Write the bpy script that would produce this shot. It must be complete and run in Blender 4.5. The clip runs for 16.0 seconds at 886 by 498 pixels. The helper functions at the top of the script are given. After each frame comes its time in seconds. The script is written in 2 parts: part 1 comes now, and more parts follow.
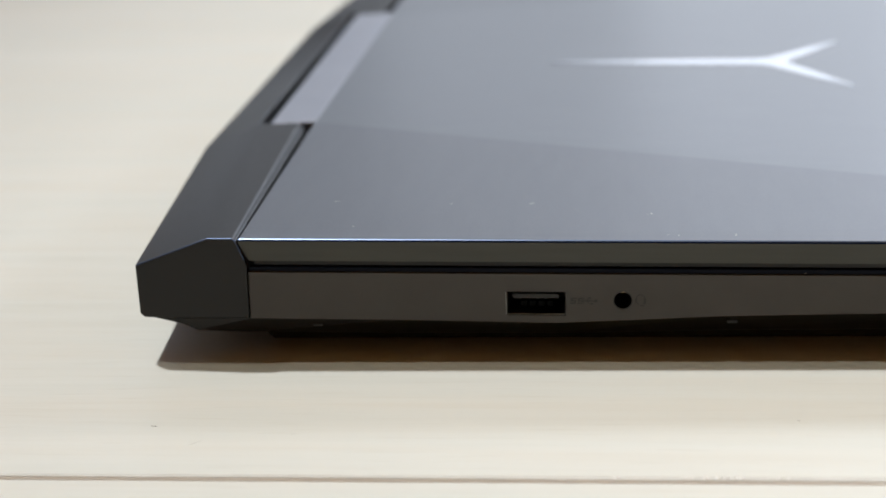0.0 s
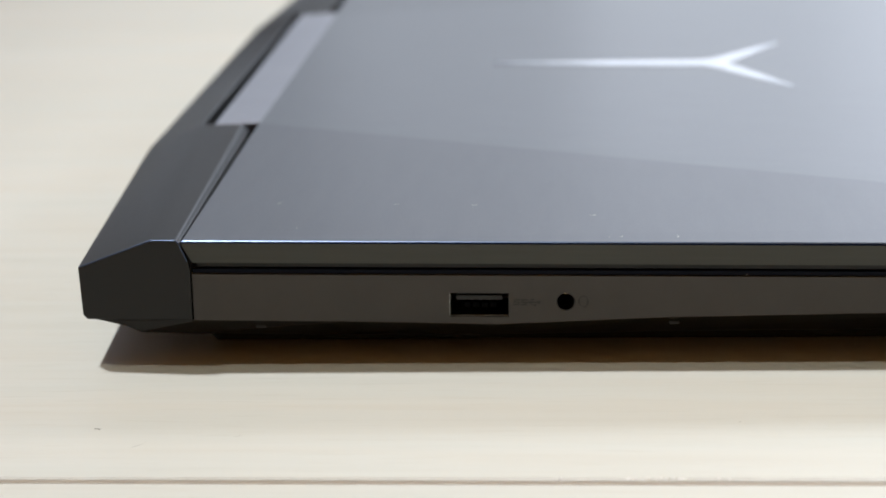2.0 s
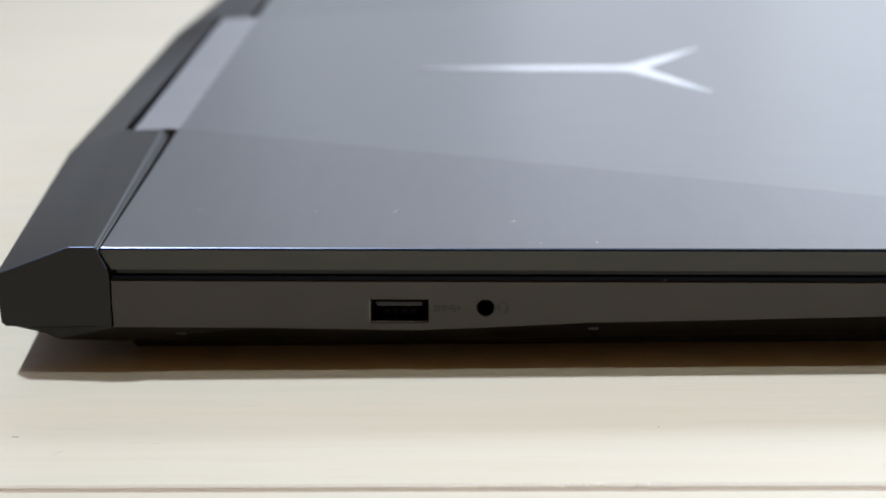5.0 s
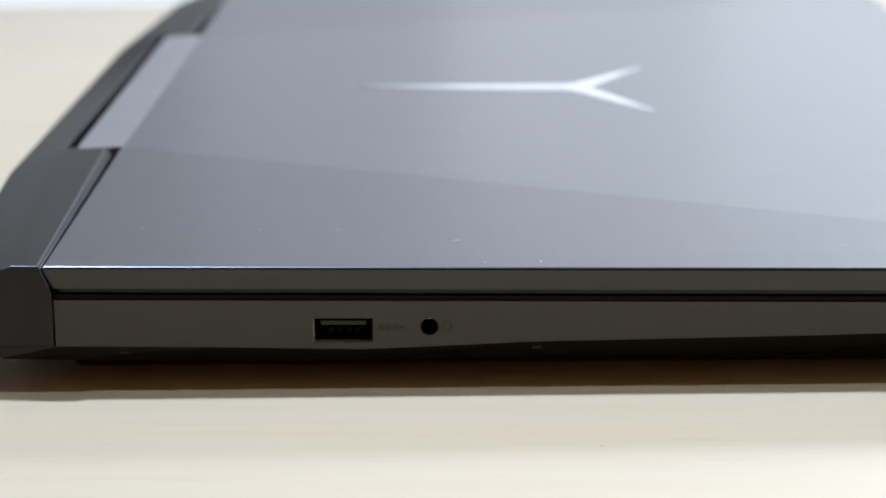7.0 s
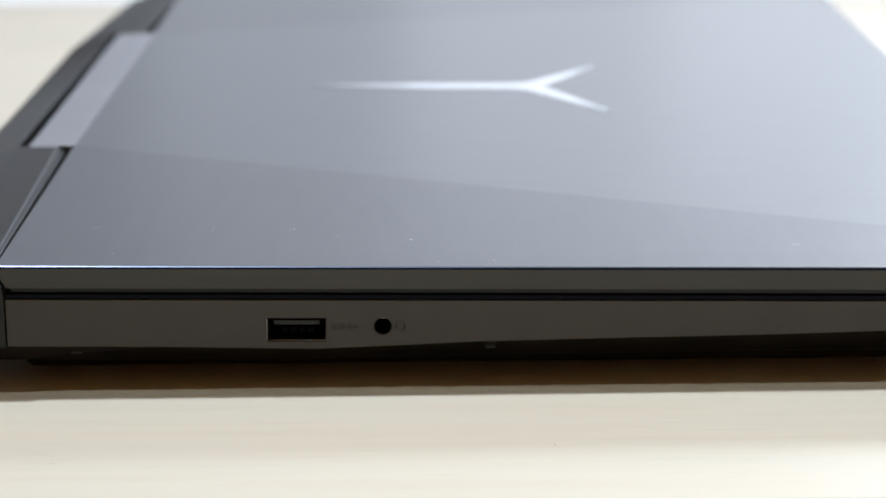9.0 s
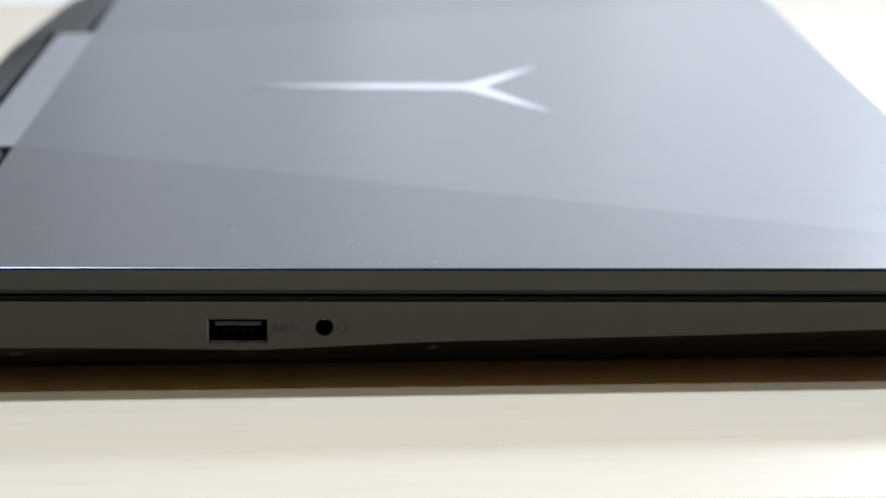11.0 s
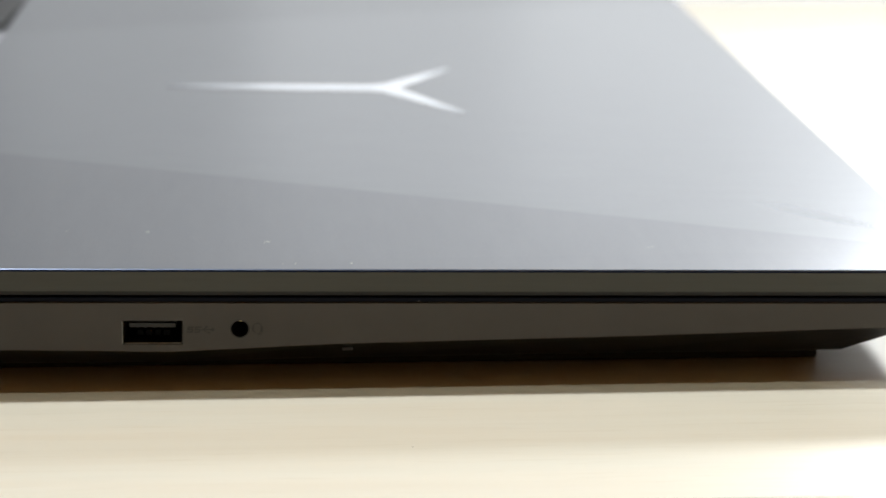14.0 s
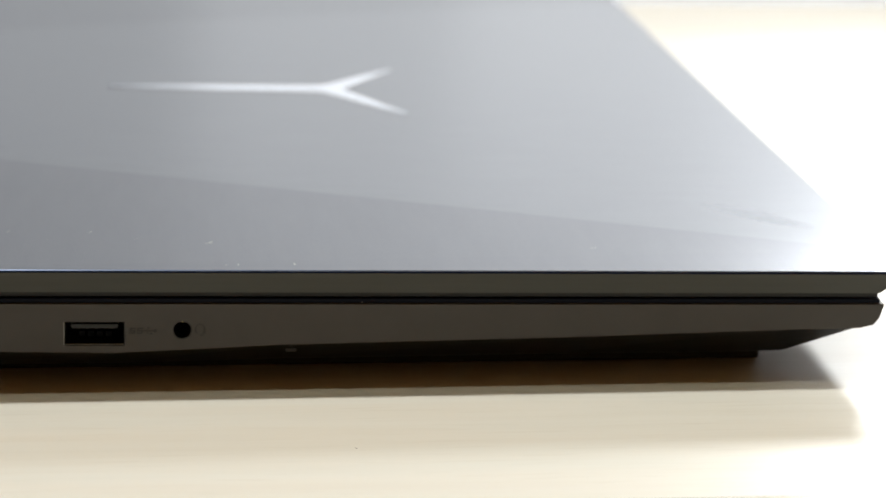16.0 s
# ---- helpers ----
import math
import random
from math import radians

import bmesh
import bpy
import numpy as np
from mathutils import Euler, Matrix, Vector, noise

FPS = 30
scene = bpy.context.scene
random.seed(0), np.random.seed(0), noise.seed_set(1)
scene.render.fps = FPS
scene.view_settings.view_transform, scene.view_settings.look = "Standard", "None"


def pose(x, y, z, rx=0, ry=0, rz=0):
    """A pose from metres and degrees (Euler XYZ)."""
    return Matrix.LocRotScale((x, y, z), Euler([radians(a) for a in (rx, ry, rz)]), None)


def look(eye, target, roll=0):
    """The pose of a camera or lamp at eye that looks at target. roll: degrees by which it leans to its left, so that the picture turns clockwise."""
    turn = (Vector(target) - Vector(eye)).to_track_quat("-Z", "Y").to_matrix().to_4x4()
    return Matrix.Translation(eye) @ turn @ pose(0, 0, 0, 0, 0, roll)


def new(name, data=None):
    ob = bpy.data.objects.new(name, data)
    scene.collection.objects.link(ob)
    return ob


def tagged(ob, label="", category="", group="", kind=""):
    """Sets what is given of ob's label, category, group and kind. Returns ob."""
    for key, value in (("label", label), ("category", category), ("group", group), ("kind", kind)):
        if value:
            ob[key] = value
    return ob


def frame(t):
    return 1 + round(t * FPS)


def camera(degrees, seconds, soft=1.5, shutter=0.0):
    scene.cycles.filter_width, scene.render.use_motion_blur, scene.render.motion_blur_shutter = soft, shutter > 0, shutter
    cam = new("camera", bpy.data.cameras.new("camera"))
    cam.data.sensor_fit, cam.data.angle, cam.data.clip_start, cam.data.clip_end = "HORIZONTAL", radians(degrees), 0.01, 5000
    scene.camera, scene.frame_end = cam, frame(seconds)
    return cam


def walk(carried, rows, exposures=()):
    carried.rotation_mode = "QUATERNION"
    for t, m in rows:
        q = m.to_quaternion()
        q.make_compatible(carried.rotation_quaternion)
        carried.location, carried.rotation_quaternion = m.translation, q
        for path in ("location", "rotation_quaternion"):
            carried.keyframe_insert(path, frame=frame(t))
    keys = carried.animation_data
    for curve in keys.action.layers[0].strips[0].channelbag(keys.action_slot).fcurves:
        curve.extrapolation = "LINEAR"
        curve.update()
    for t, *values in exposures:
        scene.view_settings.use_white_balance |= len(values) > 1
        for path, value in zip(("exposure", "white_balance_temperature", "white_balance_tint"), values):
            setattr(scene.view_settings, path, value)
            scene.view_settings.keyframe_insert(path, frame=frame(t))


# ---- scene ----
# The laptop is a slim wedge: its back stands 3 mm higher than its front.
SEAT = pose(0, 0, 0.0029, 0, 0.7, 0)
cam = camera(24.344, 16.0, soft=1.5)
cam.data.dof.use_dof = True
cam.data.dof.focus_distance = 0.432
cam.data.dof.aperture_fstop = 14.0
# seconds, eye, then the turn about the camera's own upright, the tilt and the lean
ROWS = [
    (0.0, 0.11274, -0.42216, 0.15475, 5.763, -17.313, 0.264),
    (0.5, 0.11297, -0.42229, 0.15506, 5.389, -17.379, 0.246),
    (1.0, 0.11317, -0.42241, 0.15535, 5.003, -17.417, 0.230),
    (1.5, 0.11337, -0.42253, 0.15564, 4.646, -17.377, 0.214),
    (2.0, 0.11354, -0.42264, 0.15591, 4.279, -17.384, 0.200),
    (2.5, 0.11370, -0.42274, 0.15617, 3.943, -17.406, 0.186),
    (3.0, 0.11385, -0.42284, 0.15642, 3.609, -17.412, 0.174),
    (3.5, 0.11398, -0.42293, 0.15666, 3.252, -17.386, 0.162),
    (4.0, 0.11409, -0.42301, 0.15689, 2.886, -17.384, 0.152),
    (6.5, 0.11442, -0.42335, 0.15787, 0.987, -17.071, 0.115),
    (7.0, 0.11444, -0.42339, 0.15804, 0.594, -16.900, 0.111),
    (7.5, 0.11445, -0.42344, 0.15819, 0.204, -16.787, 0.108),
    (8.0, 0.11444, -0.42347, 0.15833, -0.004, -16.669, 0.106),
    (8.5, 0.11441, -0.42350, 0.15846, -0.293, -16.829, 0.105),
    (9.0, 0.11437, -0.42353, 0.15859, -0.717, -16.972, 0.104),
    (11.5, 0.11392, -0.42355, 0.15903, -2.808, -16.981, 0.119),
    (12.0, 0.11379, -0.42354, 0.15908, -3.236, -16.949, 0.125),
    (12.5, 0.11364, -0.42352, 0.15913, -3.642, -16.966, 0.132),
    (13.0, 0.11347, -0.42350, 0.15917, -4.016, -16.990, 0.140),
    (13.5, 0.11329, -0.42347, 0.15919, -4.422, -16.988, 0.149),
    (14.0, 0.11309, -0.42343, 0.15920, -4.852, -16.972, 0.159),
    (14.5, 0.11288, -0.42339, 0.15920, -5.255, -16.990, 0.170),
    (15.0, 0.11265, -0.42334, 0.15920, -5.701, -16.999, 0.182),
    (15.5, 0.11240, -0.42329, 0.15918, -6.116, -16.997, 0.195),
    (16.0, 0.11214, -0.42322, 0.15915, -6.554, -16.941, 0.209),
]
EXPOSURES = [(0.0, 0.08, 6420, 11), (4.0, 0.08, 6400, 11), (7.0, 0.09, 6400, 11), (9.0, 0.11, 6400, 11), (12.6, 0.10, 6400, 11), (12.95, 0.10, 6840, 9), (13.6, 0.10, 6960, 9), (14.5, 0.09, 6980, 9.5), (16.0, 0.00, 6950, 10)]
walk(cam, [(t, SEAT @ pose(x, y, z, 90 + pitch, 0, 0) @ pose(0, 0, 0, 0, yaw, 0) @ pose(0, 0, 0, 0, 0, lean))
           for t, x, y, z, yaw, pitch, lean in ROWS], EXPOSURES)

# ---- world and lamps ----
world = bpy.data.worlds.new("world")
scene.world = world
world.use_nodes = True
world.node_tree.nodes["Background"].inputs[0].default_value = (0.75, 0.85, 1.0, 1)
world.node_tree.nodes["Background"].inputs[1].default_value = 0.3


def area_lamp(name, eye, target, wide, high, watts, colour, roll=0):
    data = bpy.data.lights.new(name, "AREA")
    data.shape, data.size, data.size_y, data.energy, data.color = "RECTANGLE", wide, high, watts, colour
    ob = new(name, data)
    ob.matrix_world = look(eye, target, roll)
    return ob


def point_lamp(name, kind, eye, target, watts, colour, radius, cone=None):
    data = bpy.data.lights.new(name, kind)
    data.energy, data.color, data.shadow_soft_size = watts, colour, radius
    if cone:
        data.spot_size, data.spot_blend = radians(cone), 1.0
    ob = new(name, data)
    ob.matrix_world = look(eye, target)
    return ob


# two small ceiling lamps, a desk lamp beyond the laptop's front corner, and the panes of the wide window behind the table
point_lamp("ceiling_lamp", "SPOT", (-0.49, 0.47, 1.62), (0.72, 0.22, 0), 120, (0.985, 0.982, 0.945), 0.05, 79)
point_lamp("ceiling_lamp", "SPOT", (-0.47, 0.14, 1.62), (0.95, -0.1, 0), 28, (0.97, 0.92, 0.75), 0.02, 82)
point_lamp("desk_lamp", "SPOT", (0.430, 0.365, 0.255), (0.42, 0.10, 0), 6.9, (0.92, 0.96, 1.0), 0.030, 132)
for wx, wide, watts in ((-0.76, 0.44, 0.19), (-0.37, 0.34, 0.37), (-0.05, 0.3, 0.82), (0.25, 0.3, 1.42), (0.55, 0.3, 1.92), (0.85, 0.3, 2.25), (1.7, 1.4, 8.4)):
    area_lamp("window_light", (wx, 1.90, 0.75), (wx, 0, 0.75), wide, 1.5, watts, (0.895, 0.94, 1.0))

# ---- materials ----
def material(name, base, rough=0.5, metal=0.0, spec=0.5):
    m = bpy.data.materials.new(name)
    m.use_nodes = True
    b = m.node_tree.nodes["Principled BSDF"]
    b.inputs["Base Color"].default_value = (*base, 1)
    b.inputs["Roughness"].default_value = rough
    b.inputs["Metallic"].default_value = metal
    b.inputs["Specular IOR Level"].default_value = spec
    return m


def put(m, kind, **values):
    n = m.node_tree.nodes.new(kind)
    for key, v in values.items():
        n.inputs[key.replace("_", " ")].default_value = v
    return n


def coords(m, scale=(1, 1, 1), turn=0.0):
    tc = m.node_tree.nodes.new("ShaderNodeTexCoord")
    mp = m.node_tree.nodes.new("ShaderNodeMapping")
    mp.inputs["Scale"].default_value = scale
    mp.inputs["Rotation"].default_value = (0, 0, turn)
    m.node_tree.links.new(tc.outputs["Object"], mp.inputs["Vector"])
    return mp.outputs[0]


def ramp(m, source, stops):
    r = m.node_tree.nodes.new("ShaderNodeValToRGB")
    e = r.color_ramp.elements
    while len(e) < len(stops):
        e.new(0.5)
    for el, (p, c) in zip(e, stops):
        el.position, el.color = p, (*c, 1)
    m.node_tree.links.new(source, r.inputs[0])
    return r.outputs[0]


def grained(m, colours, scale, stretch=(1, 1, 1), bump=0.0, bump_scale=None, rough=None, turn=0.0):
    """Noise at two scales over colour, roughness and relief."""
    links = m.node_tree.links
    b = m.node_tree.nodes["Principled BSDF"]
    big = put(m, "ShaderNodeTexNoise", Scale=scale, Detail=5.0, Roughness=0.6)
    links.new(coords(m, stretch, turn), big.inputs["Vector"])
    links.new(ramp(m, big.outputs["Fac"], [(0.3, colours[0]), (0.7, colours[1])]), b.inputs["Base Color"])
    fine = put(m, "ShaderNodeTexNoise", Scale=bump_scale or scale * 8, Detail=3.0)
    links.new(coords(m, stretch, turn), fine.inputs["Vector"])
    if rough:
        links.new(ramp(m, fine.outputs["Fac"], [(0.3, (rough[0],) * 3), (0.7, (rough[1],) * 3)]), b.inputs["Roughness"])
    if bump:
        bp = put(m, "ShaderNodeBump", Strength=bump, Distance=0.0002)
        links.new(fine.outputs["Fac"], bp.inputs["Height"])
        links.new(bp.outputs[0], b.inputs["Normal"])
    return m


LID = grained(material("lid_metal", (0.2, 0.21, 0.24), 0.36, 0.85), [(0.196, 0.211, 0.238), (0.211, 0.226, 0.253)], 40,
              (1, 6, 1), 0.03, 900, (0.28, 0.32))
# Facet metals repeat the lid's, darkened: the facets' shade is put into colour.
LID_FACET = grained(material("lid_facet_shade_metal", (0.2, 0.21, 0.24), 0.40, 0.85), [(0.173, 0.186, 0.213), (0.188, 0.201, 0.228)], 40,
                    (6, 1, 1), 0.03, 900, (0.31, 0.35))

LID_FAR = grained(material("lid_far_facet_shade_metal", (0.2, 0.21, 0.24), 0.33, 0.85), [(0.186, 0.200, 0.227), (0.201, 0.215, 0.242)], 40,
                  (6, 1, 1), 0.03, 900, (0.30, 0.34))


def smeared(m):
    """A shinier wiped streak near the lid's front corner."""
    links, b = m.node_tree.links, m.node_tree.nodes["Principled BSDF"]
    tc = m.node_tree.nodes.new("ShaderNodeTexCoord")
    mp = m.node_tree.nodes.new("ShaderNodeMapping")
    mp.vector_type = "TEXTURE"
    mp.inputs["Location"].default_value = (0.2445, 0.0448, 0.0252)
    mp.inputs["Rotation"].default_value = (0, 0, radians(-44))
    mp.inputs["Scale"].default_value = (0.021, 0.0058, 0.01)
    links.new(tc.outputs["Object"], mp.inputs["Vector"])
    g = m.node_tree.nodes.new("ShaderNodeTexGradient")
    g.gradient_type = "SPHERICAL"
    links.new(mp.outputs[0], g.inputs[0])
    add = put(m, "ShaderNodeMath")
    add.operation, add.inputs[1].default_value = "MULTIPLY_ADD", -0.07
    links.new(g.outputs["Fac"], add.inputs[0])
    links.new(b.inputs["Roughness"].links[0].from_socket, add.inputs[2])
    links.new(add.outputs[0], b.inputs["Roughness"])
    return m


smeared(LID)
smeared(LID_FACET)
LID_EDGE = material("polished_edge", (0.14, 0.185, 0.30), 0.34, 1.0)
# Navy tone puts the lower chamfer's dark reflection into its colour.
LID_NAVY = material("lid_edge_reflection", (0.022, 0.042, 0.115), 0.30, 0.9)
LID_SIDE = grained(material("lid_side", (0.1, 0.1, 0.09), 0.42, 0.5), [(0.057, 0.058, 0.051), (0.068, 0.069, 0.061)], 120, (0.2, 1, 4), 0.04, 1500, (0.38, 0.46))
BASE_SIDE = grained(material("base_side", (0.1, 0.09, 0.08), 0.45, 0.3), [(0.065, 0.0595, 0.055), (0.074, 0.068, 0.0625)], 90, (1, 1, 1), 0.08, 3500, (0.42, 0.5))
BLOCK = grained(material("block_plastic", (0.03, 0.03, 0.03), 0.42, 0.0, 0.39), [(0.0055, 0.0052, 0.0050), (0.0085, 0.0080, 0.0076)], 60, (1, 1, 1), 0.06, 3500, (0.33, 0.41))
# Brighter bevel colours stand in for the highlights along the block's edges.
BLOCK_EDGE = material("block_edge_glint", (0.10, 0.14, 0.24), 0.34, 0.9)
BLOCK_RIM = material("block_rim_glint", (0.060, 0.068, 0.082), 0.36, 0.6)
# Navy tone and weak gloss hold the shade of the block's inner slopes.
BLOCK_CHAMFER = grained(material("block_chamfer_shade", (0.01, 0.014, 0.022), 0.4, 0.0, 0.16), [(0.006, 0.009, 0.015), (0.010, 0.014, 0.022)], 60, (1, 1, 1), 0.06, 3500, (0.36, 0.44))
SLOT = material("slot_steel", (0.022, 0.028, 0.038), 0.4, 0.4)
HINGE = grained(material("hinge_cover", (0.3, 0.3, 0.34), 0.3, 0.8), [(0.385, 0.405, 0.47), (0.425, 0.445, 0.51)], 50, (1, 1, 1), 0.03, 2500, (0.28, 0.34))
BLACK = material("gap_shade_black", (0.003, 0.003, 0.003), 0.7, 0.0, 0.2)
RUBBER = grained(material("black_rubber", (0.012, 0.012, 0.012), 0.6), [(0.010, 0.010, 0.010), (0.016, 0.016, 0.016)], 200)
LIP = material("gloss_black_lip", (0.002, 0.004, 0.012), 0.4, 0.0, 0.1)
UNDER = grained(material("bottom_plastic", (0.03, 0.027, 0.024), 0.55, 0.0, 0.3), [(0.011, 0.0100, 0.0090), (0.016, 0.0145, 0.0131)], 80, (1, 1, 1), 0.15, 2500, (0.34, 0.42))
CHROME = material("logo_chrome", (0.78, 0.80, 0.84), 0.16, 1.0)


def faded_tips(m):
    """The mark's finish fades out into the lid's grey at its tips."""
    links, b = m.node_tree.links, m.node_tree.nodes["Principled BSDF"]
    axes = m.node_tree.nodes.new("ShaderNodeSeparateXYZ")
    links.new(coords(m, (5, 5, 5)), axes.inputs[0])
    links.new(ramp(m, axes.outputs[0], [(0.41, (0.26, 0.275, 0.31)), (0.45, (0.50, 0.52, 0.56)), (0.50, (0.76, 0.78, 0.82)), (0.80, (0.78, 0.80, 0.84)), (0.86, (0.40, 0.42, 0.46))]), b.inputs["Base Color"])
    links.new(ramp(m, axes.outputs[0], [(0.41, (0.28,) * 3), (0.46, (0.16,) * 3), (0.80, (0.16,) * 3), (0.86, (0.26,) * 3)]), b.inputs["Roughness"])


faded_tips(CHROME)
# Port steel is darkened and rim brightened; shade and highlight sit in the colours.
STEEL = grained(material("port_steel", (0.2, 0.19, 0.18), 0.35, 1.0), [(0.012, 0.012, 0.011), (0.030, 0.029, 0.027)], 120)
RIM = grained(material("rim_highlight", (0.6, 0.58, 0.53), 0.3, 1.0), [(0.30, 0.30, 0.29), (0.55, 0.54, 0.51)], 400)
DARK = material("port_inside", (0.006, 0.006, 0.006), 0.5)
TONGUE = material("port_tongue", (0.017, 0.018, 0.018), 0.5)
CONTACT = material("port_contact", (0.0025, 0.003, 0.0025), 0.6, 0.0, 0.08)
GOLD = material("contact_gold", (0.75, 0.6, 0.35), 0.3, 1.0)
PRINT = material("grey_print", (0.034, 0.033, 0.032), 0.6)
LATCH = material("latch_mark", (0.022, 0.022, 0.023), 0.45)
# Lighter bevel tone paints the thin highlight along the base's upper edge.
BASE_EDGE = material("base_edge_highlight", (0.105, 0.098, 0.088), 0.36, 0.4)
DUST = material("dust_fleck", (0.75, 0.74, 0.72), 0.8)
CRUMB = material("dark_crumb", (0.05, 0.045, 0.04), 0.7)
BEAD_GLINT = material("glint_white", (0.96, 0.96, 0.95), 0.08, 0.0, 1.0)
BEAD_GLINT.node_tree.nodes["Principled BSDF"].inputs["Subsurface Weight"].default_value = 1.0
BEAD_GLINT.node_tree.nodes["Principled BSDF"].inputs["Subsurface Radius"].default_value = (0.002, 0.002, 0.002)
GLUE_LINE = grained(material("dried_glue", (0.62, 0.60, 0.56), 0.2, 0.0, 0.7), [(0.58, 0.575, 0.54), (0.70, 0.69, 0.65)], 60, (0.4, 6, 1), 0.3, 300, (0.12, 0.34))
SEAM = grained(material("seam_filler", (0.5, 0.4, 0.33), 0.3), [(0.42, 0.36, 0.30), (0.56, 0.50, 0.43)], 30, (0.3, 8, 1))
PAINT = grained(material("wall_paint", (0.8, 0.79, 0.77), 0.85), [(0.49, 0.275, 0.09), (0.55, 0.325, 0.115)], 1.5)
CEILING = grained(material("ceiling_paint", (0.82, 0.82, 0.8), 0.9), [(0.49, 0.275, 0.09), (0.55, 0.325, 0.115)], 2.0)
BROWN = grained(material("brown_wall", (0.7, 0.4, 0.13), 0.8), [(0.70, 0.40, 0.12), (0.78, 0.46, 0.15)], 1.5)
FLOOR = grained(material("floor_boards", (0.4, 0.3, 0.2), 0.5), [(0.46, 0.36, 0.235), (0.56, 0.44, 0.30)], 3, (0.3, 3, 1))


def table_wood():
    m = material("pale_wood_laminate", (0.7, 0.62, 0.5), 0.42)
    links, b = m.node_tree.links, m.node_tree.nodes["Principled BSDF"]
    broad = put(m, "ShaderNodeTexNoise", Scale=2.2, Detail=3.0, Roughness=0.5)
    links.new(coords(m, (0.7, 5, 1), radians(1)), broad.inputs["Vector"])
    grain = put(m, "ShaderNodeTexNoise", Scale=26.0, Detail=6.0, Roughness=0.65, Distortion=0.3)
    links.new(coords(m, (0.35, 9, 1), radians(1)), grain.inputs["Vector"])
    a = ramp(m, broad.outputs["Fac"], [(0.3, (0.676, 0.690, 0.658)), (0.7, (0.714, 0.730, 0.704))])
    g = ramp(m, grain.outputs["Fac"], [(0.25, (0.958, 0.948, 0.935)), (0.6, (1.0, 1.0, 1.0))])
    mix = m.node_tree.nodes.new("ShaderNodeMix")
    mix.data_type, mix.blend_type = "RGBA", "MULTIPLY"
    mix.inputs[0].default_value = 1.0
    links.new(a, mix.inputs[6])
    links.new(g, mix.inputs[7])
    # long pinkish and greyish figures, then short dark pores
    figure = put(m, "ShaderNodeTexNoise", Scale=9.0, Detail=2.0, Roughness=0.45, Distortion=0.6)
    links.new(coords(m, (0.8, 6, 1), radians(1.5)), figure.inputs["Vector"])
    pores = put(m, "ShaderNodeTexNoise", Scale=420.0, Detail=2.0)
    links.new(coords(m, (0.12, 1.6, 1), radians(1)), pores.inputs["Vector"])
    last = mix.outputs[2]
    for source in (ramp(m, figure.outputs["Fac"], [(0.36, (1.0, 0.986, 0.968)), (0.5, (1.0, 1.0, 0.995)), (0.66, (0.972, 0.985, 0.985))]),
                   ramp(m, pores.outputs["Fac"], [(0.28, (0.955, 0.95, 0.94)), (0.42, (1.0, 1.0, 1.0))])):
        tint = m.node_tree.nodes.new("ShaderNodeMix")
        tint.data_type, tint.blend_type = "RGBA", "MULTIPLY"
        tint.inputs[0].default_value = 1.0
        links.new(last, tint.inputs[6])
        links.new(source, tint.inputs[7])
        last = tint.outputs[2]
    links.new(last, b.inputs["Base Color"])
    links.new(ramp(m, grain.outputs["Fac"], [(0.3, (0.44,) * 3), (0.7, (0.36,) * 3)]), b.inputs["Roughness"])
    bp = put(m, "ShaderNodeBump", Strength=0.08, Distance=0.0002)
    links.new(grain.outputs["Fac"], bp.inputs["Height"])
    links.new(bp.outputs[0], b.inputs["Normal"])
    return m


WOOD = table_wood()


# ---- mesh helpers ----
def finish(name, bm, mats, smooth=False):
    bmesh.ops.recalc_face_normals(bm, faces=bm.faces)
    me = bpy.data.meshes.new(name)
    if smooth is not None:
        for f in bm.faces:
            f.smooth = smooth
    bm.to_mesh(me)
    bm.free()
    for m in mats if isinstance(mats, (list, tuple)) else [mats]:
        me.materials.append(m)
    return new(name, me)


def part(name, bm, mats, parent, label="", smooth=False):
    ob = finish(name, bm, mats, smooth)
    ob.parent = parent
    if label:
        ob["label"] = label
    return ob


def box(x0, x1, y0, y1, z0, z1, bevel=0.0, segments=2):
    bm = bmesh.new()
    bmesh.ops.create_cube(bm, size=1)
    for v in bm.verts:
        v.co = Vector(((x0 + x1) / 2 + v.co.x * (x1 - x0), (y0 + y1) / 2 + v.co.y * (y1 - y0), (z0 + z1) / 2 + v.co.z * (z1 - z0)))
    if bevel:
        bmesh.ops.bevel(bm, geom=bm.edges[:], offset=bevel, segments=segments, affect="EDGES", profile=0.5)
    return bm


def loft(sections, caps=True):
    """Skin over closed rings of points that match one another."""
    bm = bmesh.new()
    rings = [[bm.verts.new(p) for p in s] for s in sections]
    for a, b in zip(rings, rings[1:]):
        n = len(a)
        for i in range(n):
            bm.faces.new((a[i], a[(i + 1) % n], b[(i + 1) % n], b[i]))
    if caps:
        bm.faces.new(rings[0][::-1])
        bm.faces.new(rings[-1])
    return bm


def bevelled(bm, offset, angle=20, segments=2, slot=-1):
    bm.normal_update()
    sharp = [e for e in bm.edges if len(e.link_faces) == 2 and e.calc_face_angle(0) > radians(angle)]
    bmesh.ops.bevel(bm, geom=sharp, offset=offset, segments=segments, affect="EDGES", profile=0.5, clamp_overlap=True, material=slot)
    return bm


def plate(outline, z0, z1, bevel=0.0):
    bm = loft([[(x, y, z0) for x, y in outline], [(x, y, z1) for x, y in outline]])
    return bevelled(bm, bevel) if bevel else bm


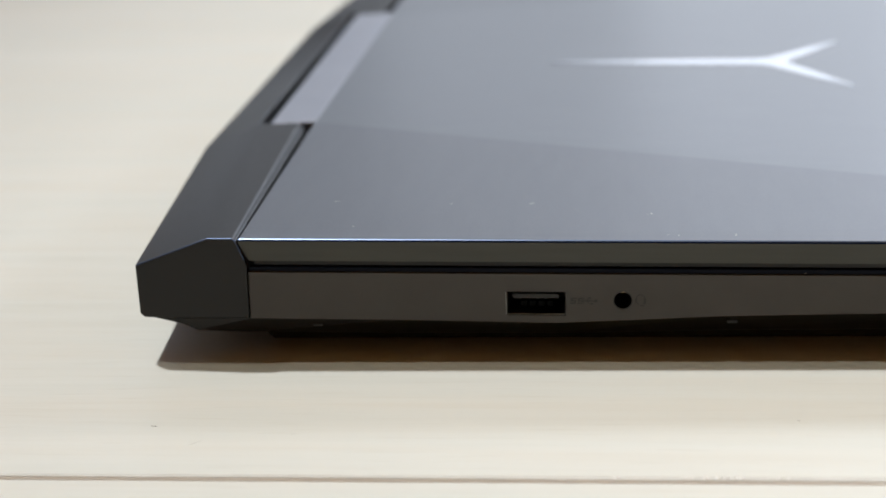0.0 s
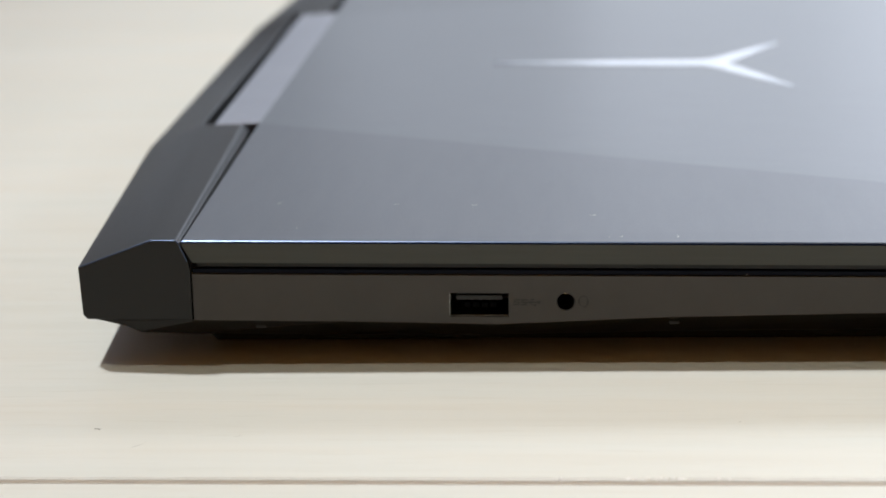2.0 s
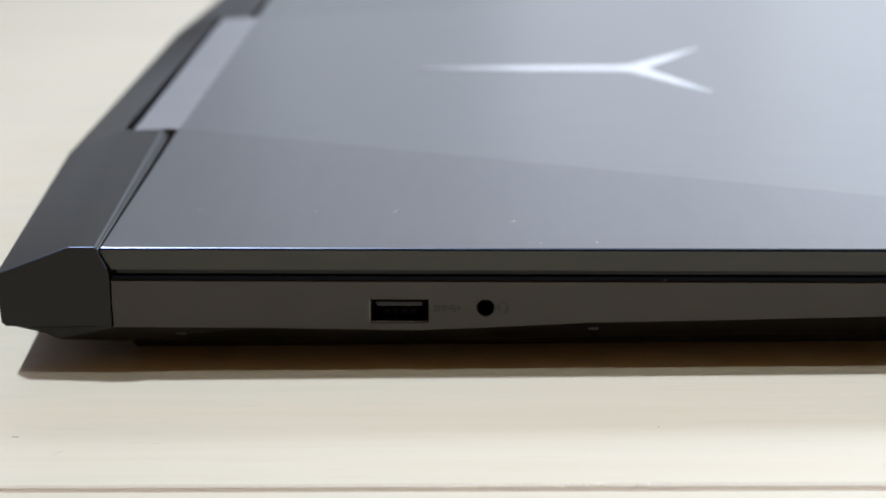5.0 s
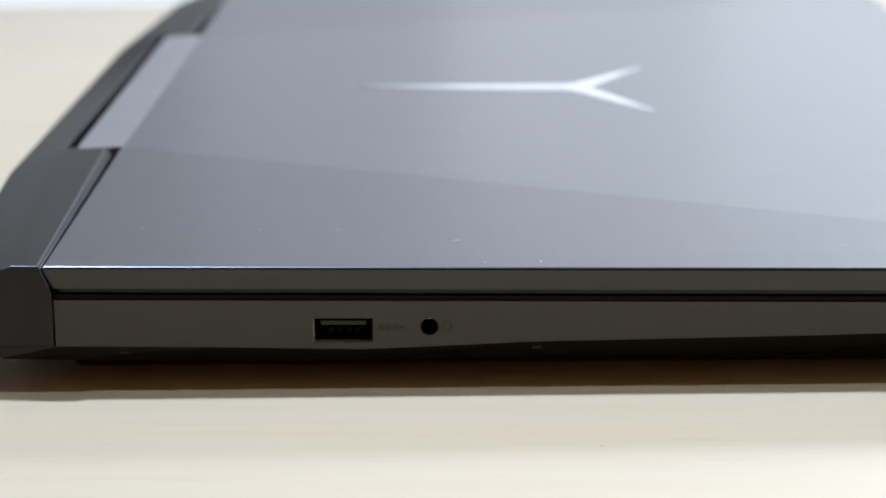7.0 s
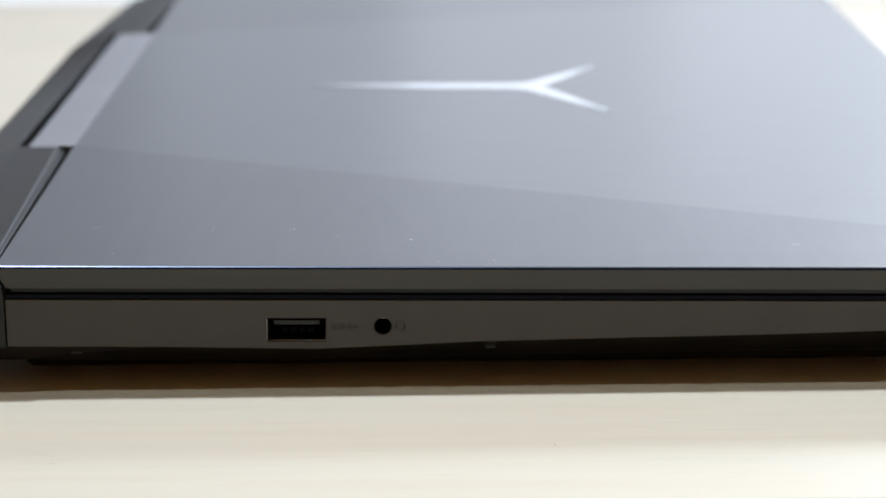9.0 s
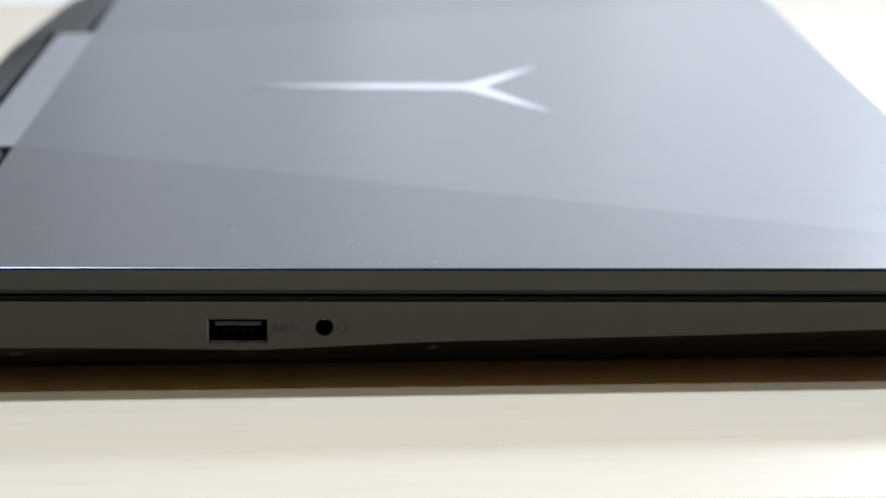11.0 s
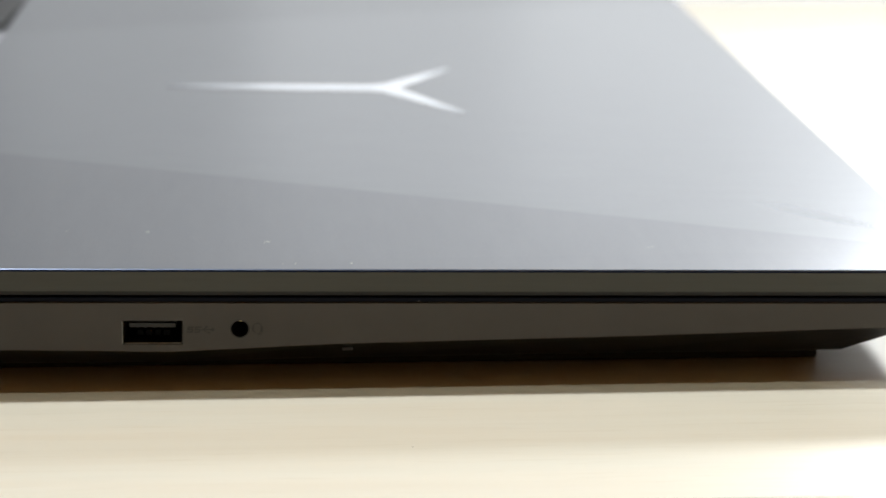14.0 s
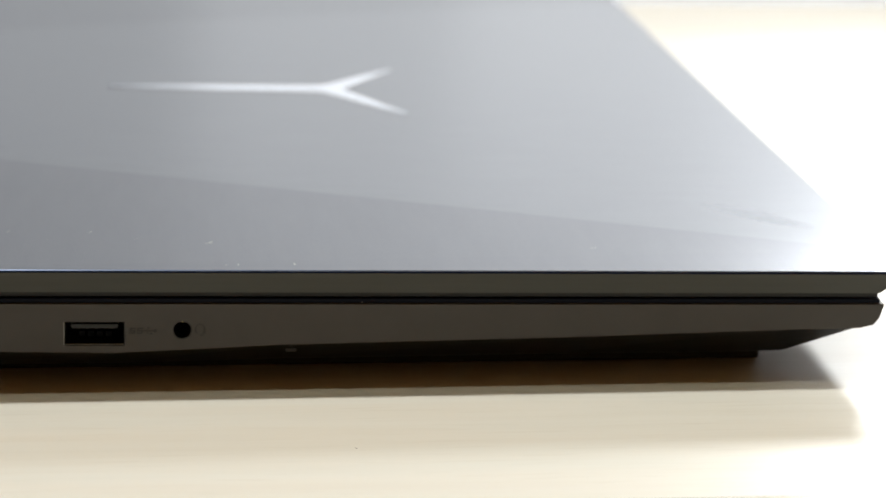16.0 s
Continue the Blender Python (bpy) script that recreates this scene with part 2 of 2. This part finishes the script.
def tube_y(cx, cz, r, y0, y1, n=40, inner=None):
    """Cylinder, or ring, that points along y."""
    def ring(rr, y):
        return [(cx + rr * math.cos(2 * math.pi * i / n), y, cz + rr * math.sin(2 * math.pi * i / n)) for i in range(n)]
    if inner is None:
        return loft([ring(r, y0), ring(r, y1)])
    return loft([ring(inner, y1), ring(inner, y0), ring(r, y0), ring(r, y1), ring(inner, y1)], caps=False)


def carve(ob, cutters):
    """Cut real openings and keep the plain mesh."""
    knives = []
    for bm in cutters:
        k = finish("knife", bm, DARK)
        mod = ob.modifiers.new("cut", "BOOLEAN")
        mod.operation, mod.object, mod.solver = "DIFFERENCE", k, "EXACT"
        k.matrix_world = SEAT
        knives.append(k)
    bpy.context.view_layer.update()
    done = bpy.data.meshes.new_from_object(ob.evaluated_get(bpy.context.evaluated_depsgraph_get()))
    ob.modifiers.clear()
    old, name = ob.data, ob.data.name
    ob.data = done
    bpy.data.meshes.remove(old)
    done.name = name
    for k in knives:
        me = k.data
        bpy.data.objects.remove(k)
        bpy.data.meshes.remove(me)
    return ob


def mm(*p):
    return tuple(v / 1000 for v in p)


# ---- the room ----
X0, X1, Y0, Y1, ZF, ZC = -2.0, 2.6, -3.2, 1.85, -0.74, 1.70


def structure(name, bm, mat, label, category):
    return tagged(finish(name, bm, mat), label, category, kind="structure")


structure("floor", box(X0 - 0.1, X1 + 0.1, Y0 - 0.1, Y1 + 0.1, ZF - 0.1, ZF), FLOOR, "brown wooden floor below the table", "floor")
structure("ceiling", box(X0 - 0.1, X1 + 0.1, Y0 - 0.1, Y1 + 0.1, ZC, ZC + 0.1), CEILING, "plain warm brown ceiling", "ceiling")
structure("wall_west", box(X0 - 0.1, X0, Y0, Y1, ZF, ZC), PAINT, "plain warm brown wall", "wall")
structure("wall_east", box(X1, X1 + 0.1, Y0, Y1, ZF, ZC), PAINT, "plain warm brown wall", "wall")
structure("wall_south", box(X0, X1, Y0 - 0.1, Y0, ZF, ZC), BROWN, "plain warm brown wall", "wall")


def wall_with_window():
    """The wall behind the table, with the opening that lets the daylight in."""
    bm = bmesh.new()
    wx0, wx1, wz0, wz1 = -0.98, 2.4, -0.71, 1.5
    for x0, x1, z0, z1 in ((X0, wx0, ZF, ZC), (wx1, X1, ZF, ZC), (wx0, wx1, ZF, wz0), (wx0, wx1, wz1, ZC)):
        b = box(x0, x1, Y1, Y1 + 0.1, z0, z1)
        me = bpy.data.meshes.new("tmp")
        b.to_mesh(me)
        b.free()
        bm.from_mesh(me)
        bpy.data.meshes.remove(me)
    return bm


structure("wall_north", wall_with_window(), PAINT, "warm brown wall with a wide window opening", "wall")

# No real ground: an added glowing sheet makes the pale strip past the table.
GLOW = bpy.data.materials.new("added_strip_glow")
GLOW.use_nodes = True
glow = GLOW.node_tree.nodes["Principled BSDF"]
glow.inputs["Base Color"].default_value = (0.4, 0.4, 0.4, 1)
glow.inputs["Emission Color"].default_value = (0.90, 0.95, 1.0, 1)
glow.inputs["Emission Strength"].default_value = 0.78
structure("backdrop", box(-8, 9, 1.96, 14, -0.95, -0.80), GLOW, "added glowing sheet for the pale strip past the table", "backdrop")

# ---- the table ----
table = tagged(new("table"), "pale cream wood-grain table with a straight board joint", "table")
SLOPE = math.tan(radians(-0.25))


def board(name, x0, x1, y0, y1, skew0, skew1):
    """A table board; skew tells which long side follows the slightly turned joint."""
    def corner(x, y, s):
        return (x, y + (SLOPE * (x - 0.08) if s else 0))
    outline = [corner(x0, y0, skew0), corner(x1, y0, skew0), corner(x1, y1, skew1), corner(x0, y1, skew1)]
    return part(name, plate(outline, -0.028, 0.0, 0.0006), WOOD, table)


board("tabletop_board", -0.75, 1.15, -0.0651, 0.476, True, False)
board("tabletop_board", -0.75, 1.15, -0.78, -0.0668, False, True)
def along_joint(x0, x1, near, far, low, high):
    """A strip that follows the joint; near and far give its two long sides at both ends, its upper face is slightly domed."""
    rings = []
    for x, n, f in ((x0, near[0], far[0]), (x1, near[1], far[1])):
        turn = SLOPE * (x - 0.08)
        rings.append([(x, n + turn, low), (x, f + turn, low), (x, f + turn, high - 0.00008), (x, (n + f) / 2 + turn, high), (x, n + turn, high - 0.00008)])
    return loft(rings)


part("joint_strip", along_joint(-0.745, 1.145, (-0.0666, -0.0666), (-0.0652, -0.0652), -0.024, -0.00010), SEAM, table, "glossy pinkish-brown filler in the board joint")
part("glue_line", along_joint(-0.20, 0.60, (-0.0657, -0.0657), (-0.0650, -0.0622), -0.0004, 0.00010), GLUE_LINE, table, "thin pale line of dried glue")
for lx in (-0.68, 1.02):
    for ly in (-0.72, 0.34):
        part("leg", box(lx, lx + 0.05, ly, ly + 0.05, ZF, -0.028, 0.003), WOOD, table)

# ---- the laptop ----
laptop = tagged(new("laptop"), "closed dark grey angular gaming laptop lying on the table", "laptop")
laptop.matrix_world = SEAT

# lid
TOP, LOW = 25.2, 20.1


def lid_mesh():
    bm = bmesh.new()
    e, ew, drop, dw = 0.55, 0.24, 0.55, 0.19
    lower = [mm(25.2, 0.5, LOW), mm(262.0, 0.5, LOW), mm(262.0, 355.5, LOW), mm(27.2, 355.5, LOW)]
    rim = [mm(22.9, 0, TOP - drop), mm(267, 0, TOP - drop), mm(267, 356, TOP - drop), mm(25.6, 356, TOP - drop)]
    step = [mm(23.1, ew, TOP - dw), mm(266.76, ew, TOP - dw), mm(266.76, 356 - ew, TOP - dw), mm(25.8, 356 - ew, TOP - dw)]
    a, c, b = ([bm.verts.new(p) for p in ring] for ring in (lower, rim, step))
    bm.faces.new(a[::-1]).material_index = 3
    for i in range(4):
        bm.faces.new((a[i], a[(i + 1) % 4], c[(i + 1) % 4], c[i])).material_index = 3
        bm.faces.new((c[i], c[(i + 1) % 4], b[(i + 1) % 4], b[i])).material_index = 4
    # top: two slim side facets and the wide middle field
    pts = [(23.4, e, TOP), (266.5, e, TOP), (266.5, 16, TOP + .15), (266.5, 340, TOP + .15), (266.5, 356 - e, TOP), (26.1, 356 - e, TOP), (25.3, 258, TOP + .15), (23.4, 106.5, TOP + .15)]
    t = [bm.verts.new(mm(*p)) for p in pts]
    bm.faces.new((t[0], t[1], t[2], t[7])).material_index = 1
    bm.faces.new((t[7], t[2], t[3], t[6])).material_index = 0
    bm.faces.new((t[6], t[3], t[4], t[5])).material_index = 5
    for ring in ((b[0], b[1], t[1], t[0]), (b[1], b[2], t[4], t[3], t[2], t[1]), (b[2], b[3], t[5], t[4]), (b[3], b[0], t[0], t[7], t[6], t[5])):
        bm.faces.new(ring).material_index = 0 if ring[0] is b[3] else 2
    return bm


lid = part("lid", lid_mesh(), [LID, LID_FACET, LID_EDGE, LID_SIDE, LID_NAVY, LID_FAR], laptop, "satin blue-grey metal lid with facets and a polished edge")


def logo_mesh():
    """Three-armed mark: a tapering stem and two slanting arms."""
    right = [(144, 187.2), (147.5, 188.6), (168.6, 212.6), (170.4, 211.6), (152.2, 182.8), (169.8, 151.2), (168.0, 150.2), (147.0, 177.4), (144, 178.8)]
    outline = [(83.0, 181.9), (83.0, 184.7), (117, 186.3)] + right + [(117, 179.7)]
    return plate([mm(x, y - 2.4) for x, y in outline], 0.02534, 0.02546)


part("logo", logo_mesh(), CHROME, lid, "bright chrome three-armed mark")
part("rubber_gasket", box(0.0253, 0.2617, 0.0012, 0.3544, 0.0190, 0.0201), RUBBER, lid)

# base
SIDE = [(24.95, 17.7), (24.95, 6.9), (57, 6.8), (92, 6.35), (104, 6.9), (128.6, 8.2), (191, 9.85), (242, 11.6), (258.2, 12.0), (261.0, 12.7), (262.2, 14.2), (263.2, 17.7)]
base = part("base", bevelled(loft([[mm(x, 0, z) for x, z in SIDE], [mm(x, 356, z) for x, z in SIDE]]), 0.00022, 25, 2, 1), [BASE_SIDE, BASE_EDGE], laptop, "warm grey base with tapering lower edge")
UX0, UX1, UZ0, UZ1 = 0.0816, 0.0946, 0.0081, 0.0136
JX, JZ, JR = 0.1069, 0.0117, 0.0021
carve(base, [box(UX0, UX1, -0.002, 0.0135, UZ0, UZ1), tube_y(JX, JZ, JR, -0.002, 0.013)])
part("deck_lip", box(0.0251, 0.2622, 0.0005, 0.3553, 0.0176, 0.0188, 0.0002, 1), LIP, base, "thin glossy black lip")

# large type-A socket
port = part("usb_port", loft([[mm(81.65 + d, y, 8.15 + d), mm(94.55 - d, y, 8.15 + d), mm(94.55 - d, y, 13.55 - d), mm(81.65 + d, y, 13.55 - d)] for d, y in
            ((0.16, 13), (0.16, 0.12), (0.13, 0.02), (0.02, -0.02), (0.0, 13.2), (0.16, 13.2))], caps=False), STEEL, base, "steel-rimmed black socket")
part("back_plate", box(UX0 + 0.0002, UX1 - 0.0002, 0.0120, 0.0128, UZ0 + 0.0002, UZ1 - 0.0002), DARK, port)
part("tongue", box(0.0831, 0.0931, 0.0010, 0.012, 0.0117, 0.01275, 0.0001, 1), TONGUE, port, "dark grey plastic tongue")
for cx in (0.0853, 0.0872, 0.0891, 0.0910):
    part("contact", box(cx - 0.0006, cx + 0.0006, 0.0030, 0.011, 0.0093, 0.0104), CONTACT, port)
part("lining", loft([[mm(81.83 + d, y, 8.33 + d), mm(94.37 - d, y, 8.33 + d), mm(94.37 - d, y, 13.37 - d), mm(81.83 + d, y, 13.37 - d)] for d, y in
     ((0.05, 12.5), (0.05, 0.7), (0.0, 0.7), (0.0, 12.5))], caps=False), DARK, port)

# added strips where the left and lower rim catch the light
part("lit_rim_strip", box(0.08158, 0.08172, -0.00010, 0.0006, 0.0083, 0.0135, 0.00005, 1), RIM, port, "bright steel strip painted as the rim's lit edge")
part("lit_rim_strip", box(0.0818, 0.0944, -0.00004, 0.0004, 0.00838, 0.00851, 0.00005, 1), RIM, port, "bright steel strip painted as the rim's lit edge")

# headphone socket
jack = part("headphone_socket", tube_y(JX, JZ, JR, 0.0001, 0.012, inner=JR - 0.00022), DARK, base, "round black socket")
part("socket_back", tube_y(JX, JZ, JR - 0.0003, 0.0105, 0.0115), DARK, jack)
part("contact", box(JX - 0.00030, JX + 0.00034, 0.0004, 0.005, JZ + 0.00168, JZ + 0.0019), GOLD, jack, "tiny bright metal contact")

# printed marks beside the sockets: plain bars and a ring with a stem
def slanted(x, w, z0, z1, lean=0.00035):
    """A thin printed bar that leans to the right."""
    ring = [(x, z0), (x + w, z0), (x + w + lean, z1), (x + lean, z1)]
    return loft([[(px, -0.00003, pz) for px, pz in ring], [(px, 0.0002, pz) for px, pz in ring]])


def speed_letter(x, z):
    """Strokes of one squarish leaning letter of the speed mark."""
    w, h, k, lean = 0.0013, 0.0011, 0.00032, 0.00025
    for dz in (0, h / 2, h):
        yield x + lean * dz / h, w, z + dz - k / 2, z + dz + k / 2, 0.0
    yield x + w - k, k, z, z + h / 2, lean / 2
    yield x + lean / 2, k, z + h / 2, z + h, lean / 2


MARKS = list(speed_letter(0.09545, 0.0110)) + list(speed_letter(0.09705, 0.0110))
# the forked line that follows the letters
MARKS += [(0.0986, 0.0025, 0.0114, 0.0117, 0.0), (0.0990, 0.00028, 0.0116, 0.0122, 0.0005), (0.0995, 0.00028, 0.0109, 0.0115, -0.0005),
          (0.0994, 0.0006, 0.0120, 0.0124, 0.0), (0.0999, 0.0006, 0.0107, 0.0111, 0.0), (0.1008, 0.0006, 0.0112, 0.0119, 0.0)]
for bx, w, z0, z1, lean in MARKS:
    part("printed_mark", slanted(bx, w, z0, z1, lean), PRINT, base)


def headphone_mark():
    n, cx, cz, r = 18, 0.1107, 0.0119, 0.0011
    angles = [radians(-65 + 310 * i / n) for i in range(n + 1)]
    outer = [(cx + r * math.cos(a), cz + r * 1.15 * math.sin(a)) for a in angles]
    inner = [(cx + (r - 0.00022) * math.cos(a), cz + (r - 0.00022) * 1.15 * math.sin(a)) for a in reversed(angles)]
    ring = outer + inner
    return loft([[(x, -0.00003, z) for x, z in ring], [(x, 0.0002, z) for x, z in ring]])


part("printed_mark", headphone_mark(), PRINT, base)
part("printed_mark", slanted(0.10955, 0.00040, 0.0112, 0.0122, 0.0), PRINT, base)
part("printed_mark", slanted(0.11140, 0.00050, 0.0109, 0.0122, 0.0), PRINT, base)
part("printed_mark", slanted(0.11065, 0.00090, 0.0104, 0.0107, 0.0), PRINT, base)

# bottom case, sloping in under the base

def case_mesh():
    # along the side: upper edge (x, z), lower edge (x, z), how far the lower edge stands in
    stations = [(1.6, 7.05, 9.5, 5.0, 0.9), (12.3, 6.95, 12.9, 3.5, 1.0), (24.9, 6.95, 24.9, 2.6, 3), (57, 6.85, 57, 0.9, 8), (92, 6.4, 92, 1.2, 8), (128.6, 8.25, 128.6, 2.2, 8),
                (191, 9.9, 191, 3.2, 8), (236, 11.5, 230, 3.5, 8), (257.4, 12.0, 243.0, 3.7, 8.3)]
    rings = []
    for xt, zt, xb, zb, i in stations:
        rings.append([mm(xt, 0.4, zt), mm(xt, 355.6, zt), mm(xb, 356 - i, zb), mm(xb, i, zb)])
    return bevelled(loft(rings), 0.0005, 30)


part("bottom_case", case_mesh(), UNDER, laptop, "matt black bottom case")
for fx0, fx1, fy0, fy1 in ((0.0235, 0.239, 0.0135, 0.022), (0.0235, 0.239, 0.334, 0.3425)):
    lowz = [-0.0029 + 0.012218 * x for x in (fx0, fx0 + 0.004, fx1)]
    foot = loft([[(fx0, y, 0.0045), (fx0, y, 0.0010), (fx0 + 0.004, y, lowz[1]), (fx1, y, lowz[2]), (fx1, y, 0.0045)] for y in (fy0, fy1)])
    part("rubber_foot", bevelled(foot, 0.0004, 30), RUBBER, laptop)
for cx, cy, cz in ((39.7, 1.3, 5.0), (130.5, 2.2, 6.2)):
    part("latch", box(cx / 1000 - 0.0012, cx / 1000 + 0.0012, cy / 1000, 0.006, cz / 1000 - 0.00045, cz / 1000 + 0.00045, 0.00035, 3), LATCH, laptop, "small grey snap latch")


# rear exhaust block
def block_mesh():
    end = [(-0.05, 19.3), (0.35, 8.1), (1.35, 7.15), (24.8, 7.05), (24.85, 19.4), (24.5, 20.6), (22.7, 24.85), (22.0, 25.48), (16.35, 25.52)]
    wing = [(-5.8, 19.0), (-5.4, 7.9), (-4.5, 7.0), (22.0, 6.9), (21.4, 19.2), (21.4, 20.4), (21.4, 23.9), (19.6, 25.2), (9.4, 25.2)]
    mid = [(-5.6, 19.0), (-5.2, 7.9), (-4.3, 7.0), (22.0, 6.9), (22.0, 19.2), (21.9, 19.6), (20.4, 19.9), (8.6, 20.0), (7.9, 24.1)]
    rings = [(-0.6, end, 0), (106.0, wing, -0.5), (106.8, mid, -0.5), (262.2, mid, 2.5), (263.0, wing, 2.5), (356.6, end, 5.0)]
    bm = loft([[mm(x + s * (1 if i in (0, 1, 2, 7, 8) else 0.5), y, z) for i, (x, z) in enumerate(prof)] for y, prof, s in rings])
    bmesh.ops.recalc_face_normals(bm, faces=bm.faces)
    bevelled(bm, 0.00028, 28, 2, 1)
    bm.normal_update()
    for f in bm.faces:
        c = f.calc_center_median()
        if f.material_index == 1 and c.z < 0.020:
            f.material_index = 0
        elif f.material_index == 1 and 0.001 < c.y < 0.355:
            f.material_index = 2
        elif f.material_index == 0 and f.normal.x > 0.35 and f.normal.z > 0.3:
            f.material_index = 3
        # the sloping top runs into the flat one without a crease
        f.smooth = f.material_index == 0 and f.normal.z > 0.75 and c.z > 0.0195
    for e in bm.edges:
        e.smooth = len(e.link_faces) == 2 and all(f.smooth for f in e.link_faces) and e.calc_face_angle(0) < radians(27)
    return bm


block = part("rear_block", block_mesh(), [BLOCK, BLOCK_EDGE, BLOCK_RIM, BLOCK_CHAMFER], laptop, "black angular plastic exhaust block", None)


def hinge_mesh():
    prof = [(11.3, 24.9), (23.5, 25.40), (23.7, 25.15), (23.7, 20.6), (11.8, 20.6), (11.2, 24.4)]
    return bevelled(loft([[mm(x, 106.9, z) for x, z in prof], [mm(x + 2.1, 262.1, z) for x, z in prof]]), 0.00012, 25)


part("hinge_cover", hinge_mesh(), HINGE, lid, "lighter silver-grey hinge cover")

# Added black blocks darken the hinge gap and keep light from leaking through.
part("hinge_gap_blocker", box(0.0150, 0.0262, 0.0012, 0.3548, 0.0150, 0.0200), BLACK, laptop)
part("hinge_gap_blocker", box(0.0205, 0.0250, 0.0005, 0.0060, 0.0190, 0.0236), BLACK, laptop)
part("slot_floor", box(0.0082, 0.0150, 0.108, 0.262, 0.0198, 0.0210), SLOT, block)

# ---- small things ----
random.seed(7)


def flecks(name, spots, z, mat, label, size, parent_pose):
    bm = bmesh.new()
    for x, y, big in spots:
        for _ in range(1 + int(2 * big)):
            r = size / 1000 * random.uniform(0.5, 1.0) * min(big, 1.3)
            m = pose((x + random.uniform(-.5, .5) * big) / 1000, (y + random.uniform(-.7, .7) * big) / 1000, z + r * 0.2, 0, 0, random.uniform(-40, 40)) @ Matrix.Diagonal((r * random.uniform(0.8, 2.6), r, r * 0.35, 1))
            bmesh.ops.create_icosphere(bm, subdivisions=1, radius=1, matrix=m)
    ob = finish(name, bm, mat)
    ob.matrix_world = parent_pose
    return tagged(ob, label, "dust", kind="stuff")


# place on the lid in millimetres, and how big the fleck or smudge is
DUSTY = [(26.3, 41.8, 0.7), (40.9, 29.2, 1.2), (47.3, 9.7, 0.8), (56.1, 37.8, 0.5), (67.8, 28.5, 0.9), (76.8, 22.7, 0.5), (85.5, 27.8, 1.4), (91.1, 22.0, 0.8),
         (96.0, 23.0, 1.0), (112.7, 20.5, 1.3), (129.9, 24.2, 1.0), (148.7, 44.7, 0.6), (119.2, 4.6, 0.8), (131.0, 4.8, 1.0), (97.4, 101.2, 0.8),
         (197.0, 18.6, 1.2), (199.2, 17.4, 2.4), (116.5, 4.4, 0.6), (86.4, 26.9, 0.7), (192.4, 96.0, 1.0), (164.2, 50.1, 0.5), (140.3, 33.0, 0.4)]
flecks("dust", DUSTY, 0.02522, DUST, "pale dust flecks lying on the lid", 0.18, SEAT)


flecks("dust", [(145.7, 0.15, 0.9)], 0.0180, DUST, "single pale fleck on the lip below the lid", 0.12, SEAT)


def crumb(x, y, length, turn, name="crumb", thick=0.00005, label="tiny dark crumb lying on the table"):
    bm = bmesh.new()
    n = 6
    for i in range(n):
        s = i / (n - 1) - 0.5
        m = pose(length * s, 0.25 * length * s * s, 0.00006, 0, 0, 30 * s) @ Matrix.Diagonal((length / n, thick, thick, 1))
        bmesh.ops.create_icosphere(bm, subdivisions=1, radius=1, matrix=m)
    ob = finish(name, bm, CRUMB)
    ob.matrix_world = pose(x, y, 0, 0, 0, turn)
    return tagged(ob, label, name)


crumb(0.1424, -0.0363, 0.0004, -30)
crumb(0.0120, -0.0398, 0.0012, -15)
crumb(0.0225, -0.0483, 0.0024, 48, "hair", 0.000018, "fine faint hair lying on the table")
crumb(0.0415, -0.0437, 0.0011, 15, "hair", 0.000018, "fine faint hair lying on the table")

# glints along the board joint, made as added white beads
for gx, gw in ((0.1067, 0.00022), (0.1196, 0.0003), (0.1206, 0.0002), (0.1232, 0.00035), (0.1255, 0.0003), (0.1268, 0.00018), (0.1281, 0.0002), (0.1294, 0.00038), (0.1300, 0.00025), (0.1366, 0.00025), (0.1385, 0.00018)):
    bead = bmesh.new()
    bmesh.ops.create_icosphere(bead, subdivisions=2, radius=1, matrix=Matrix.Diagonal((gw * 1.7, 0.00042, 0.00017, 1)))
    for v in bead.verts:
        v.co *= random.uniform(0.9, 1.1)
    drop = finish("glint_bead", bead, BEAD_GLINT, True)
    drop.matrix_world = pose(gx, -0.0647 + SLOPE * (gx - 0.08), 0.0001)
    tagged(drop, "white bead added as a glint on the board joint", "glue bead", "beads along the joint")
